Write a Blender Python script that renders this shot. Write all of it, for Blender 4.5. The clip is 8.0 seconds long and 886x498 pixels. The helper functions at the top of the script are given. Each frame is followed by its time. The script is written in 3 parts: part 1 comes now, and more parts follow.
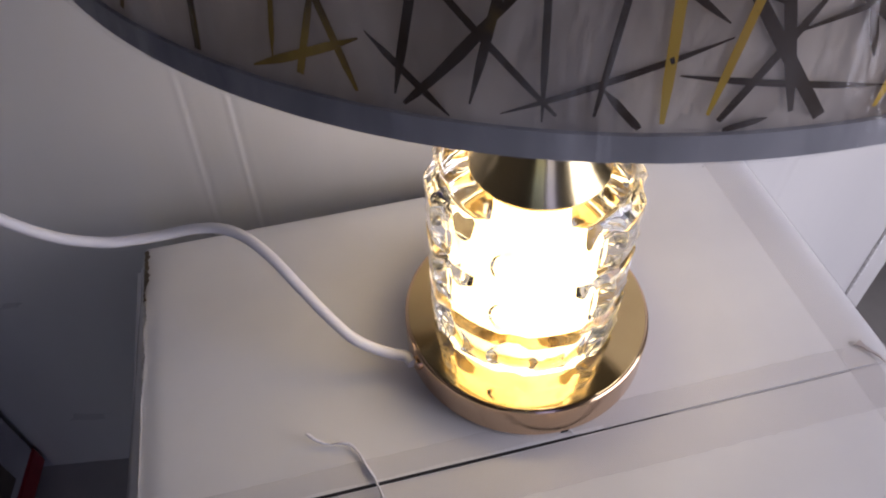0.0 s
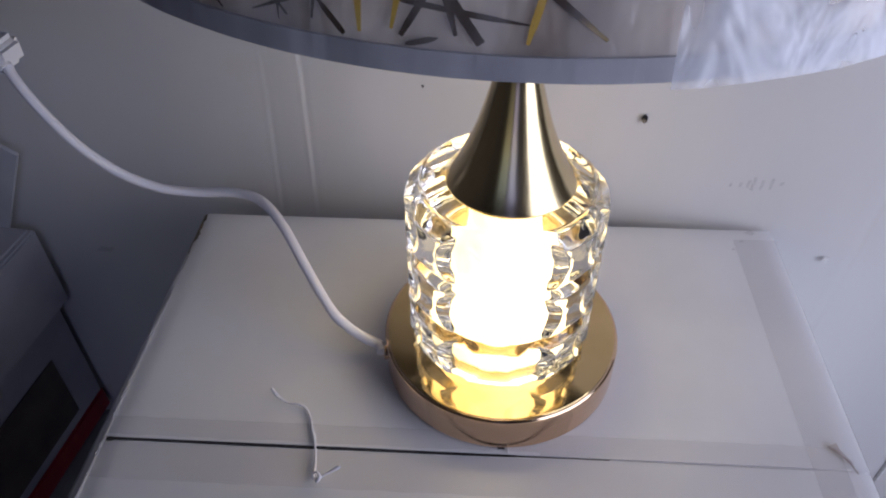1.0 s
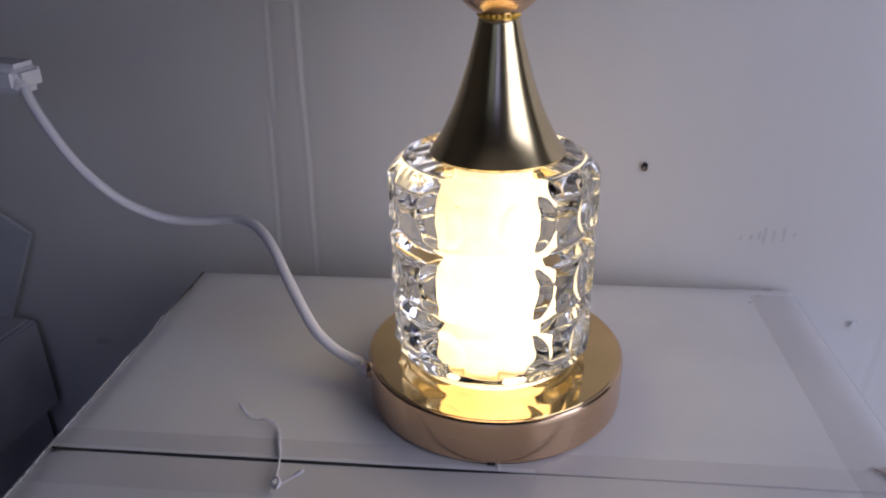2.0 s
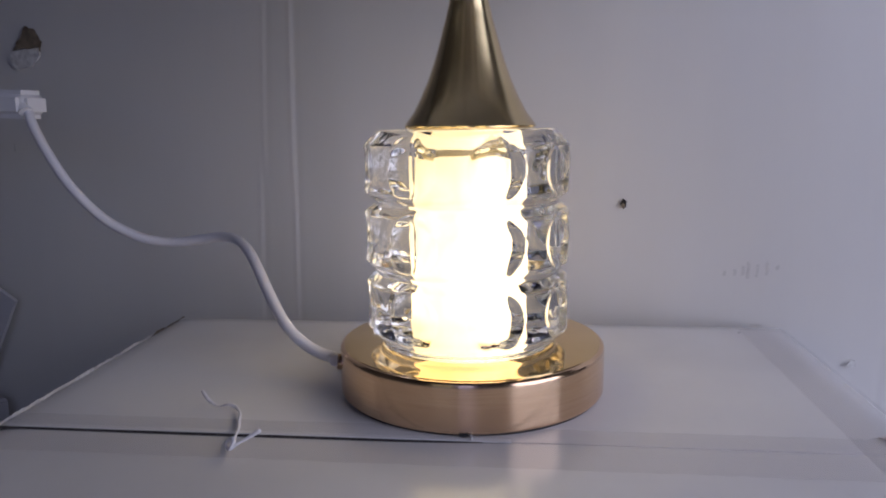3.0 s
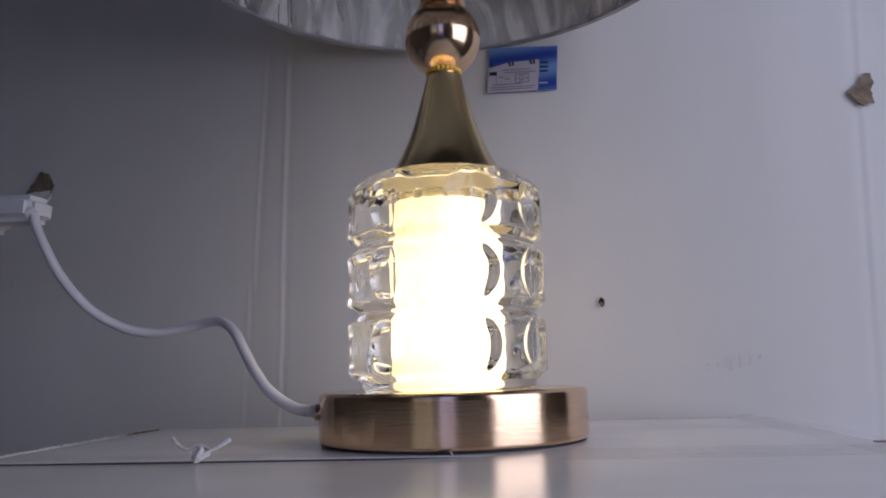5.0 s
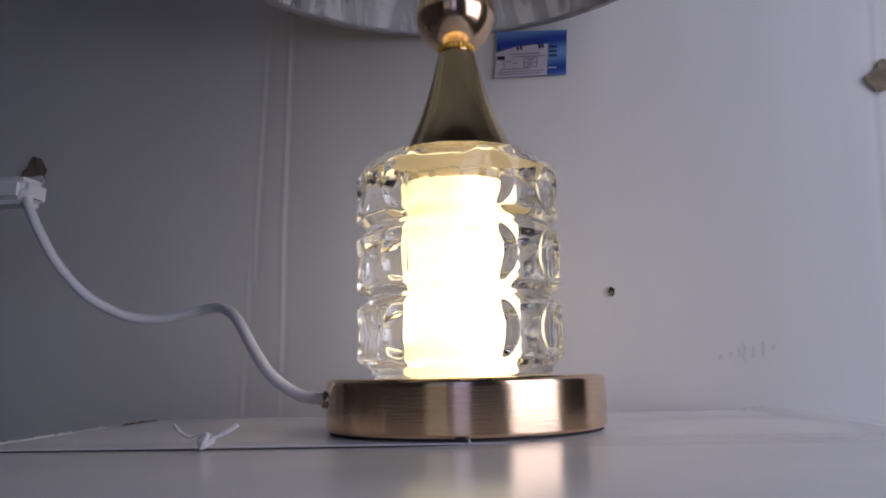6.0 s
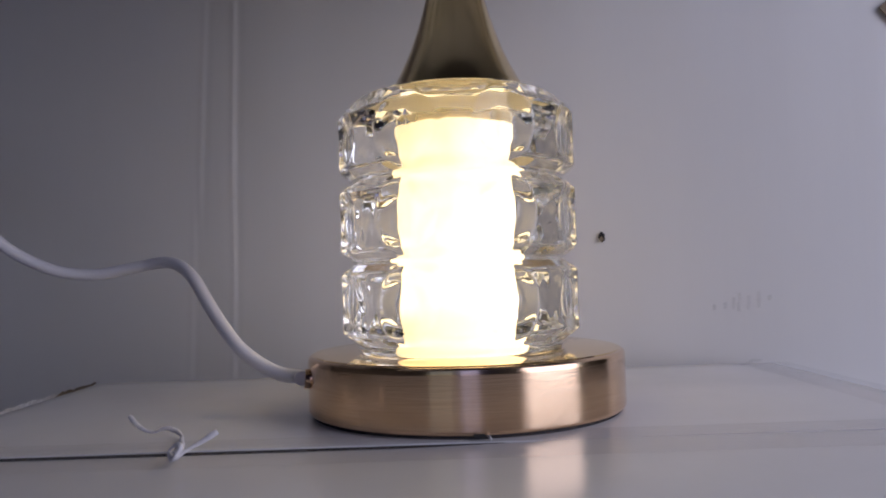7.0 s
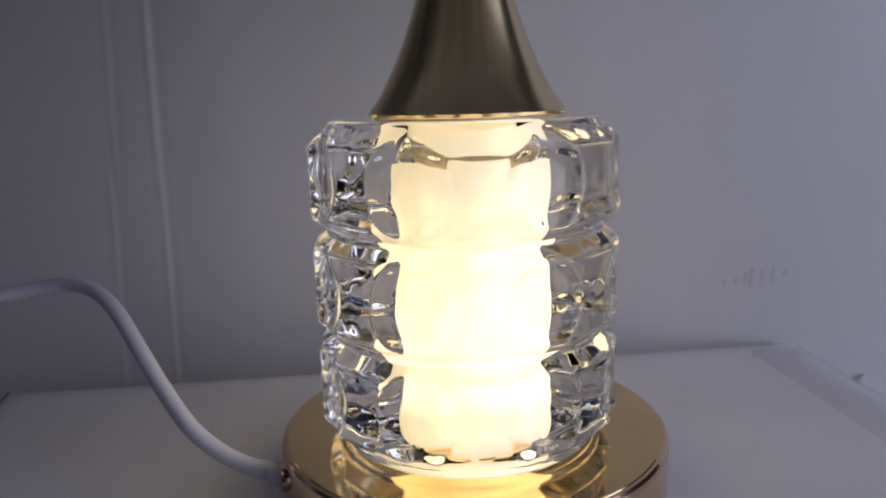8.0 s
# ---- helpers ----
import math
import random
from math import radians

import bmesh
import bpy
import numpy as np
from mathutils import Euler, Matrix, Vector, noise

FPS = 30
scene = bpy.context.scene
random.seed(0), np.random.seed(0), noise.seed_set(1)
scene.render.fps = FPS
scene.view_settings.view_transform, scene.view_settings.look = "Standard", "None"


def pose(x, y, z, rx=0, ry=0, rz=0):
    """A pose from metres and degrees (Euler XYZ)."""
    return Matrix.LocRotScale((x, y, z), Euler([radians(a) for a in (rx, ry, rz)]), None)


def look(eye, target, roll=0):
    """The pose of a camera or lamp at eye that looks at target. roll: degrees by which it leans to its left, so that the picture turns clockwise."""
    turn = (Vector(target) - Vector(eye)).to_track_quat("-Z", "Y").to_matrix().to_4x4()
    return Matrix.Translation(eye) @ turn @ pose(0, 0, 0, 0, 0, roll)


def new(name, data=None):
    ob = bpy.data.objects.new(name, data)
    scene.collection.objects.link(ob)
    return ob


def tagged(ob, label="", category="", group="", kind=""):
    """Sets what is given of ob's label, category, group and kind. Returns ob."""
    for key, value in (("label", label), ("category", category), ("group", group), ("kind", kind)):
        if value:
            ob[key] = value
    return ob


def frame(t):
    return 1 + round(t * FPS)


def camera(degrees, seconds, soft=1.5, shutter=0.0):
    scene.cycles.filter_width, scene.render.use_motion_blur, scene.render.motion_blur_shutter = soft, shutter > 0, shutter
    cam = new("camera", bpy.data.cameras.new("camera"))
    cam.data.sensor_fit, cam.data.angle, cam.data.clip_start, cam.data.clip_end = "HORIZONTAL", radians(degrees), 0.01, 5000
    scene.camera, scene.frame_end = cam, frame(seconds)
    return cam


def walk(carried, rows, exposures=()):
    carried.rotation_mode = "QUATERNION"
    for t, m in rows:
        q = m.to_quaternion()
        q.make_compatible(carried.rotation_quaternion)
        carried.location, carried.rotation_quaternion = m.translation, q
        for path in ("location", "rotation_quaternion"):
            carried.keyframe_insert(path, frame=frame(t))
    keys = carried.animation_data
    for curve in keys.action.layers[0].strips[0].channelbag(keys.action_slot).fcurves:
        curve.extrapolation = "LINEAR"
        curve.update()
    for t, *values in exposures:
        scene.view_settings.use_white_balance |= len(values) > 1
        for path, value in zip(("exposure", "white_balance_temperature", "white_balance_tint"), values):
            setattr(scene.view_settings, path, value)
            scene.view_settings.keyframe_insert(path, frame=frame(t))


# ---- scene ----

# ------------------------------------------------------------------ camera
cam = camera(61.9, 8.0, soft=2.0)
ROWS = [  # t, x, y, z, yaw, pitch, roll
    (0.0, -0.0542, -0.2158, 0.3166, -3.79, -48.82, -2.27),
    (0.5, -0.0202, -0.2359, 0.3235, 3.63, -46.00, -1.34),
    (1.0, 0.0223, -0.2573, 0.3100, 11.56, -42.37, -0.45),
    (1.2, 0.0248, -0.2611, 0.3011, 10.80, -40.91, -0.11),
    (2.3, 0.0603, -0.3099, 0.1753, 14.82, -18.79, -0.76),
    (2.5, 0.0631, -0.3153, 0.1553, 14.32, -15.80, -0.61),
    (3.0, 0.0695, -0.3214, 0.1217, 14.39, -9.98, -0.77),
    (3.5, 0.0757, -0.3249, 0.0908, 13.79, -0.63, -0.99),
    (4.0, 0.0819, -0.3352, 0.0602, 14.28, 7.86, -1.59),
    (4.5, 0.0786, -0.3372, 0.0404, 14.17, 9.16, -1.85),
    (4.7, 0.0784, -0.3356, 0.0363, 13.88, 9.22, -1.75),
    (5.8, 0.0657, -0.3242, 0.0245, 12.73, 9.26, -1.38),
    (6.0, 0.0637, -0.3222, 0.0260, 12.64, 9.19, -1.31),
    (6.5, 0.0524, -0.3153, 0.0339, 11.33, 8.12, -0.61),
    (7.0, 0.0286, -0.2860, 0.0501, 7.21, 2.16, -1.67),
    (7.5, 0.0120, -0.2519, 0.0848, 4.33, -4.98, -1.59),
    (7.7, 0.0060, -0.2369, 0.0959, 2.84, -7.28, -2.06),
    (8.0, 0.0001, -0.2197, 0.1246, 2.13, -12.02, -1.61),
]
EXPOSURES = [(0.0, 0.84, 7500, 13), (0.5, 0.64, 6750, 11), (1.2, 0.40, 6600, 11), (2.3, 0.08, 6600, 14), (4.5, 0.12, 6600, 12), (6.2, 0.12, 6700, 13), (7.0, 0.06, 6750, 14), (7.5, -0.18, 6800, 15), (8.0, -0.46, 6300, 15)]
walk(cam, [(t, pose(x, y, z, 90 + pitch, 0, yaw) @ pose(0, 0, 0, 0, 0, roll)) for t, x, y, z, yaw, pitch, roll in ROWS], EXPOSURES)

# ------------------------------------------------------------------ world and large lights
world = bpy.data.worlds.new("daylight")
scene.world = world
world.use_nodes = True
wn = world.node_tree.nodes
sky = wn.new("ShaderNodeTexSky")
sky.sky_type, sky.sun_disc = "NISHITA", False
sky.sun_elevation, sky.sun_rotation = radians(48), radians(150)
wn["Background"].inputs["Strength"].default_value = 0.05
world.node_tree.links.new(sky.outputs[0], wn["Background"].inputs["Color"])


def area_lamp(name, w, h, power, colour, m):
    data = bpy.data.lights.new(name, "AREA")
    data.shape, data.size, data.size_y, data.energy, data.color = "RECTANGLE", w, h, power, colour
    ob = new(name, data)
    ob.matrix_world = m
    return ob


FRONT, LEFT, RIGHT, BACK, FLOOR, ROOF = -2.4, -0.95, 0.62, 0.40, -0.36, 2.0
SIDE_Y, SIDE_Z = (-0.66, -0.02), (-0.10, 0.62)      # side window: y and z range
# daylight from an unseen side opening, placed so the backdrop darkens leftward
area_lamp("unseen_side_daylight", 0.60, 0.68, 3.95, (0.70, 0.75, 1.0), look((RIGHT + 0.08, -0.34, 0.26), (0.1, -0.08, 0.1)))
area_lamp("doorway_daylight", 0.60, 1.5, 1.9, (0.24, 0.29, 1.0), look((0.38, FRONT - 0.10, 0.60), (0.2, 0.0, 0.1)))


# ------------------------------------------------------------------ materials
def material(name, colour=(0.8, 0.8, 0.8), rough=0.5, metal=0.0, **inputs):
    m = bpy.data.materials.new(name)
    m.use_nodes = True
    b = m.node_tree.nodes["Principled BSDF"]
    b.inputs["Base Color"].default_value = (*colour, 1)
    b.inputs["Roughness"].default_value = rough
    b.inputs["Metallic"].default_value = metal
    for key, value in inputs.items():
        b.inputs[key.replace("_", " ")].default_value = value
    return m


def vary(m, a, b, scale=20.0, detail=6.0, stretch=(1, 1, 1), lo=0.35, hi=0.65, rough=None, bump=0.0, bump_scale=None, dist=0.001):
    """Colour between a and b by noise on object coordinates, with roughness and bump to match."""
    nt = m.node_tree
    N, L = nt.nodes, nt.links
    p = N["Principled BSDF"]
    tc, mp = N.new("ShaderNodeTexCoord"), N.new("ShaderNodeMapping")
    mp.inputs["Scale"].default_value = stretch
    L.new(tc.outputs["Object"], mp.inputs["Vector"])
    n = N.new("ShaderNodeTexNoise")
    n.inputs["Scale"].default_value, n.inputs["Detail"].default_value = scale, detail
    L.new(mp.outputs[0], n.inputs["Vector"])
    r = N.new("ShaderNodeValToRGB")
    r.color_ramp.elements[0].position, r.color_ramp.elements[1].position = lo, hi
    r.color_ramp.elements[0].color, r.color_ramp.elements[1].color = (*a, 1), (*b, 1)
    L.new(n.outputs["Fac"], r.inputs[0])
    L.new(r.outputs[0], p.inputs["Base Color"])
    if rough:
        q = N.new("ShaderNodeMapRange")
        q.inputs["To Min"].default_value, q.inputs["To Max"].default_value = rough
        n3 = N.new("ShaderNodeTexNoise")
        n3.inputs["Scale"].default_value, n3.inputs["Detail"].default_value = scale * 2.3, 4
        L.new(mp.outputs[0], n3.inputs["Vector"])
        L.new(n3.outputs["Fac"], q.inputs["Value"])
        L.new(q.outputs[0], p.inputs["Roughness"])
    if bump:
        n2 = N.new("ShaderNodeTexNoise")
        n2.inputs["Scale"].default_value, n2.inputs["Detail"].default_value = bump_scale or scale * 4, 5
        L.new(mp.outputs[0], n2.inputs["Vector"])
        bp = N.new("ShaderNodeBump")
        bp.inputs["Strength"].default_value, bp.inputs["Distance"].default_value = bump, dist
        L.new(n2.outputs["Fac"], bp.inputs["Height"])
        L.new(bp.outputs[0], p.inputs["Normal"])
    return m


CARD = vary(material("white_coated_card"), (0.76, 0.75, 0.76), (0.85, 0.84, 0.84), 9, rough=(0.13, 0.22), bump=0.06, bump_scale=22, dist=0.0010)
CARD_WALL = vary(material("white_card_panel"), (0.62, 0.605, 0.59), (0.72, 0.70, 0.675), 5, stretch=(1, 1, 0.12), rough=(0.42, 0.6), bump=0.16, bump_scale=70, dist=0.001)
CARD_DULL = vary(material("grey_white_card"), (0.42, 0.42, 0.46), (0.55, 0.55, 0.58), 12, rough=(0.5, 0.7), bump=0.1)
KRAFT = vary(material("bare_kraft_paper"), (0.16, 0.12, 0.08), (0.28, 0.22, 0.15), 160, bump=0.5, rough=(0.8, 0.95))
TORN = vary(material("torn_paper_fibre"), (0.62, 0.60, 0.58), (0.85, 0.84, 0.82), 300, bump=0.6, rough=(0.8, 0.95))
HOLLOW_SHADE = material("hollow_shade", (0.02, 0.017, 0.015), 0.9)
TAPE = vary(material("clear_packing_tape", Alpha=0.14), (0.55, 0.50, 0.50), (0.65, 0.60, 0.60), 60, stretch=(1, 0.2, 1), rough=(0.10, 0.25), bump=0.15, bump_scale=90)
RED = vary(material("red_print", rough=0.5), (0.35, 0.02, 0.03), (0.45, 0.04, 0.05), 30)
BROWN = vary(material("brown_print", rough=0.6), (0.10, 0.075, 0.06), (0.15, 0.115, 0.09), 25)
ROSE = vary(material("rose_gold_plate", metal=1.0), (0.76, 0.52, 0.33), (0.82, 0.58, 0.38), 40, rough=(0.13, 0.2), bump=0.02, bump_scale=400)
ROSE_SIDE = vary(material("turned_rose_gold", metal=1.0), (0.76, 0.52, 0.33), (0.82, 0.58, 0.38), 40, stretch=(1, 1, 30), rough=(0.11, 0.16), bump=0.08, bump_scale=90, dist=0.0004)
# yellower copy of the rose gold: lamp glow put into the colour
ROSE_GLOW = vary(material("rose_gold_glow_tint", metal=1.0), (0.74, 0.52, 0.24), (0.80, 0.58, 0.28), 40, rough=(0.07, 0.11))
BRASS = vary(material("brushed_pale_brass", metal=1.0), (0.70, 0.55, 0.30), (0.78, 0.62, 0.36), 60, stretch=(1, 1, 0.15), rough=(0.17, 0.23))
BEAD = vary(material("gold_with_glow_tint", metal=0.4), (0.85, 0.50, 0.06), (0.95, 0.62, 0.12), 200, rough=(0.2, 0.3))
GLOW_FILL = vary(material("pale_glow_fill", metal=0.1), (0.80, 0.71, 0.48), (0.88, 0.80, 0.58), 60, rough=(0.3, 0.45))
TAPE_END = vary(material("yellowed_tape_end", rough=0.4), (0.42, 0.36, 0.35), (0.55, 0.49, 0.47), 200, bump=0.3)
RUBBER_AND_SHADE = material("black_rubber_and_shade", (0.015, 0.013, 0.014), 0.7)
CABLE = vary(material("white_pvc"), (0.72, 0.70, 0.74), (0.80, 0.78, 0.80), 30, rough=(0.35, 0.5), bump=0.05)
PLASTIC = vary(material("white_plastic"), (0.74, 0.73, 0.75), (0.80, 0.79, 0.80), 40, rough=(0.3, 0.4))
COTTON = vary(material("white_cotton_thread"), (0.70, 0.68, 0.70), (0.85, 0.83, 0.84), 900, rough=(0.8, 0.95), bump=0.8, bump_scale=2500, dist=0.0003)
GLASS = material("clear_pressed_glass", (1.0, 0.975, 0.91), 0.0, Transmission_Weight=1.0, IOR=1.5)
FABRIC = vary(material("grey_sheer_fabric"), (0.40, 0.33, 0.28), (0.93, 0.85, 0.77), 60, lo=0.34, hi=0.68, stretch=(1, 1, 0.5), rough=(0.7, 0.9), bump=0.9, bump_scale=420, dist=0.0008)
TRIM = vary(material("grey_satin_trim"), (0.25, 0.25, 0.27), (0.36, 0.355, 0.375), 120, stretch=(1, 1, 0.2), rough=(0.4, 0.55), bump=0.3, bump_scale=700, dist=0.0003)
LINER = vary(material("white_shade_liner"), (0.80, 0.80, 0.80), (0.88, 0.88, 0.87), 20, rough=(0.6, 0.8))
# the yellow tones paint glints where the foil catches light
FOIL_GLINT = vary(material("foil_glint", metal=0.5), (0.70, 0.42, 0.05), (0.95, 0.70, 0.12), 20, rough=(0.25, 0.4))
FOIL = vary(material("bronze_foil_with_glints", metal=0.35), (0.055, 0.030, 0.013), (0.55, 0.36, 0.06), 30, lo=0.57, hi=0.70, rough=(0.25, 0.42))
# room shell colour, kept dark to hold back bounced light
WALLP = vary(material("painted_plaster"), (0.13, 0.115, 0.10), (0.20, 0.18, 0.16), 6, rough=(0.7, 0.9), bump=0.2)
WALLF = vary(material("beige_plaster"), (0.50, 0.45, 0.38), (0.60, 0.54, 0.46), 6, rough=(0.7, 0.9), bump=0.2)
FLOORM = vary(material("dusty_concrete"), (0.36, 0.34, 0.32), (0.50, 0.47, 0.44), 9, rough=(0.6, 0.85), bump=0.3)
EARTH = vary(material("trodden_earth"), (0.30, 0.26, 0.20), (0.42, 0.36, 0.29), 4, rough=(0.8, 0.95), bump=0.4)
PINKW = vary(material("pale_pink_print", rough=0.45), (0.50, 0.46, 0.52), (0.56, 0.52, 0.58), 60)
INK = material("black_ink", (0.02, 0.02, 0.03), 0.5)
GREYINK = material("grey_ink", (0.22, 0.19, 0.25), 0.5)
PALEINK = material("pale_ink", (0.55, 0.65, 0.80), 0.5)
STAIN = vary(material("faded_red_smudge", Alpha=0.06), (0.30, 0.20, 0.20), (0.45, 0.34, 0.33), 300, rough=(0.7, 0.9))


def film_material(name, cover, tint=(0.85, 0.86, 0.90), shine=1.0):
    """Thin crinkled plastic wrap: mostly clear, with a glossy share and white streaks painted as sheen."""
    m = bpy.data.materials.new(name)
    m.use_nodes = True
    N, L = m.node_tree.nodes, m.node_tree.links
    N.remove(N["Principled BSDF"])
    clear, gloss, milk = N.new("ShaderNodeBsdfTransparent"), N.new("ShaderNodeBsdfGlossy"), N.new("ShaderNodeBsdfDiffuse")
    milk.inputs["Color"].default_value = (*tint, 1)
    gloss.inputs["Roughness"].default_value = 0.12
    tc, mp = N.new("ShaderNodeTexCoord"), N.new("ShaderNodeMapping")
    mp.inputs["Scale"].default_value = (1, 1, 0.35)
    L.new(tc.outputs["Object"], mp.inputs["Vector"])
    n = N.new("ShaderNodeTexNoise")
    n.inputs["Scale"].default_value, n.inputs["Detail"].default_value, n.inputs["Distortion"].default_value = 42, 3, 1.6
    L.new(mp.outputs[0], n.inputs["Vector"])
    bp = N.new("ShaderNodeBump")
    bp.inputs["Strength"].default_value, bp.inputs["Distance"].default_value = 0.7, 0.004
    L.new(n.outputs["Fac"], bp.inputs["Height"])
    L.new(bp.outputs[0], gloss.inputs["Normal"])
    L.new(bp.outputs[0], milk.inputs["Normal"])
    fr = N.new("ShaderNodeFresnel")
    fr.inputs["IOR"].default_value = 1.45
    L.new(bp.outputs[0], fr.inputs["Normal"])
    ramp = N.new("ShaderNodeValToRGB")
    ramp.color_ramp.elements[0].position, ramp.color_ramp.elements[1].position = 0.44, 0.64
    ramp.color_ramp.elements[0].color, ramp.color_ramp.elements[1].color = (cover * 0.45, cover * 0.45, cover * 0.45, 1), (min(cover * 2.2, 0.9), min(cover * 2.2, 0.9), min(cover * 2.2, 0.9), 1)
    L.new(n.outputs["Fac"], ramp.inputs[0])
    m1, m2 = N.new("ShaderNodeMixShader"), N.new("ShaderNodeMixShader")
    L.new(ramp.outputs[0], m1.inputs[0])
    L.new(clear.outputs[0], m1.inputs[1])
    L.new(milk.outputs[0], m1.inputs[2])
    sh = N.new("ShaderNodeMath")
    sh.operation, sh.inputs[1].default_value = "MULTIPLY", shine
    L.new(fr.outputs[0], sh.inputs[0])
    L.new(sh.outputs[0], m2.inputs[0])
    L.new(m1.outputs[0], m2.inputs[1])
    L.new(gloss.outputs[0], m2.inputs[2])
    L.new(m2.outputs[0], N["Material Output"].inputs["Surface"])
    return m


def let_through(m, share, colour):
    """Adds a share of light that passes through thin cloth."""
    N, L = m.node_tree.nodes, m.node_tree.links
    t, mix = N.new("ShaderNodeBsdfTranslucent"), N.new("ShaderNodeMixShader")
    t.inputs["Color"].default_value, mix.inputs[0].default_value = (*colour, 1), share
    for link in N["Principled BSDF"].inputs["Base Color"].links:
        tint = N.new("ShaderNodeGamma")
        tint.inputs["Gamma"].default_value = 0.4
        L.new(link.from_socket, tint.inputs["Color"])
        L.new(tint.outputs[0], t.inputs["Color"])
    L.new(N["Principled BSDF"].outputs[0], mix.inputs[1])
    L.new(t.outputs[0], mix.inputs[2])
    L.new(mix.outputs[0], N["Material Output"].inputs["Surface"])


let_through(FABRIC, 0.62, (0.92, 0.89, 0.86))
let_through(LINER, 0.66, (0.95, 0.95, 0.95))
FILM = film_material("crinkled_clear_wrap", 0.07, shine=0.6)
FILM_WHITE = film_material("doubled_crinkled_wrap", 0.30)
# inner wrap whitened to brighten the inside of the shade
FILM_IN = film_material("inner_wrap_white_sheen", 0.75, (0.93, 0.95, 0.96), shine=0.8)


def glow_material(name, strength):
    """Frosted tube lit by a bulb inside: warm, brightest below the middle, a little uneven."""
    m = bpy.data.materials.new(name)
    m.use_nodes = True
    N, L = m.node_tree.nodes, m.node_tree.links
    p = N["Principled BSDF"]
    p.inputs["Base Color"].default_value, p.inputs["Roughness"].default_value = (0.80, 0.74, 0.60, 1), 0.6
    tc, n, sep = N.new("ShaderNodeTexCoord"), N.new("ShaderNodeTexNoise"), N.new("ShaderNodeSeparateXYZ")
    n.inputs["Scale"].default_value, n.inputs["Detail"].default_value = 70, 5
    L.new(tc.outputs["Object"], n.inputs["Vector"])
    L.new(tc.outputs["Object"], sep.inputs[0])
    h = N.new("ShaderNodeMapRange")
    h.inputs["From Min"].default_value, h.inputs["From Max"].default_value = 0.023, 0.107
    L.new(sep.outputs["Z"], h.inputs["Value"])
    r = N.new("ShaderNodeValToRGB")
    r.color_ramp.interpolation = "EASE"
    e = r.color_ramp.elements
    e[0].position, e[0].color = 0.0, (0.5, 0.5, 0.5, 1)
    e[1].position, e[1].color = 1.0, (0.5, 0.5, 0.5, 1)
    for at, value in ((0.10, 0.62), (0.22, 1.0), (0.5, 0.95), (0.8, 0.66)):
        e.new(at).color = (value, value, value, 1)
    L.new(h.outputs[0], r.inputs[0])
    q = N.new("ShaderNodeMapRange")
    q.inputs["From Min"].default_value, q.inputs["From Max"].default_value = 0.25, 0.75
    q.inputs["To Min"].default_value, q.inputs["To Max"].default_value = strength * 0.75, strength * 1.25
    L.new(n.outputs["Fac"], q.inputs["Value"])
    k = N.new("ShaderNodeMath")
    k.operation = "MULTIPLY"
    L.new(q.outputs[0], k.inputs[0])
    L.new(r.outputs[0], k.inputs[1])
    p.inputs["Emission Color"].default_value = (1.0, 0.80, 0.44, 1)
    L.new(k.outputs[0], p.inputs["Emission Strength"])
    return m


GLOW = glow_material("lit_frosted_tube", 2.2)


def label_blue():
    m = material("blue_gradient_print", rough=0.3)
    N, L = m.node_tree.nodes, m.node_tree.links
    tc, w = N.new("ShaderNodeTexCoord"), N.new("ShaderNodeTexWave")
    w.bands_direction = "Z"
    w.inputs["Scale"].default_value, w.inputs["Distortion"].default_value, w.inputs["Detail"].default_value = 16, 1.2, 2
    L.new(tc.outputs["Object"], w.inputs["Vector"])
    r = N.new("ShaderNodeValToRGB")
    r.color_ramp.elements[0].color, r.color_ramp.elements[1].color = (0.02, 0.05, 0.30, 1), (0.16, 0.32, 0.62, 1)
    L.new(w.outputs["Fac"], r.inputs[0])
    L.new(r.outputs[0], N["Principled BSDF"].inputs["Base Color"])
    return m


BLUE = label_blue()


# ------------------------------------------------------------------ mesh helpers
def part(name, bm, mat, parent=None, label="", smooth=False, angle=None):
    """Links a bmesh as one mesh object under parent."""
    bmesh.ops.recalc_face_normals(bm, faces=bm.faces)
    me = bpy.data.meshes.new(name)
    if smooth:
        for fc in bm.faces:
            fc.smooth = True
    bm.to_mesh(me)
    bm.free()
    if angle is not None:
        me.set_sharp_from_angle(angle=radians(angle))
    me.materials.append(mat)
    ob = new(name, me)
    if parent:
        ob.parent = parent
    if label:
        ob["label"] = label
    return ob


def empty(name, at=(0, 0, 0), rz=0.0):
    ob = new(name)
    ob.matrix_world = pose(*at, 0, 0, rz)
    ob.empty_display_size = 0.02
    return ob


def box_bm(x0, x1, y0, y1, z0, z1, bevel=0.0, seg=2, m=None):
    bm = bmesh.new()
    bmesh.ops.create_cube(bm, size=1)
    for v in bm.verts:
        v.co = Vector((x0 + (v.co.x + 0.5) * (x1 - x0), y0 + (v.co.y + 0.5) * (y1 - y0), z0 + (v.co.z + 0.5) * (z1 - z0)))
    if bevel:
        bmesh.ops.bevel(bm, geom=bm.edges[:], offset=bevel, segments=seg, affect="EDGES")
    if m:
        bmesh.ops.transform(bm, matrix=m, verts=bm.verts)
    return bm


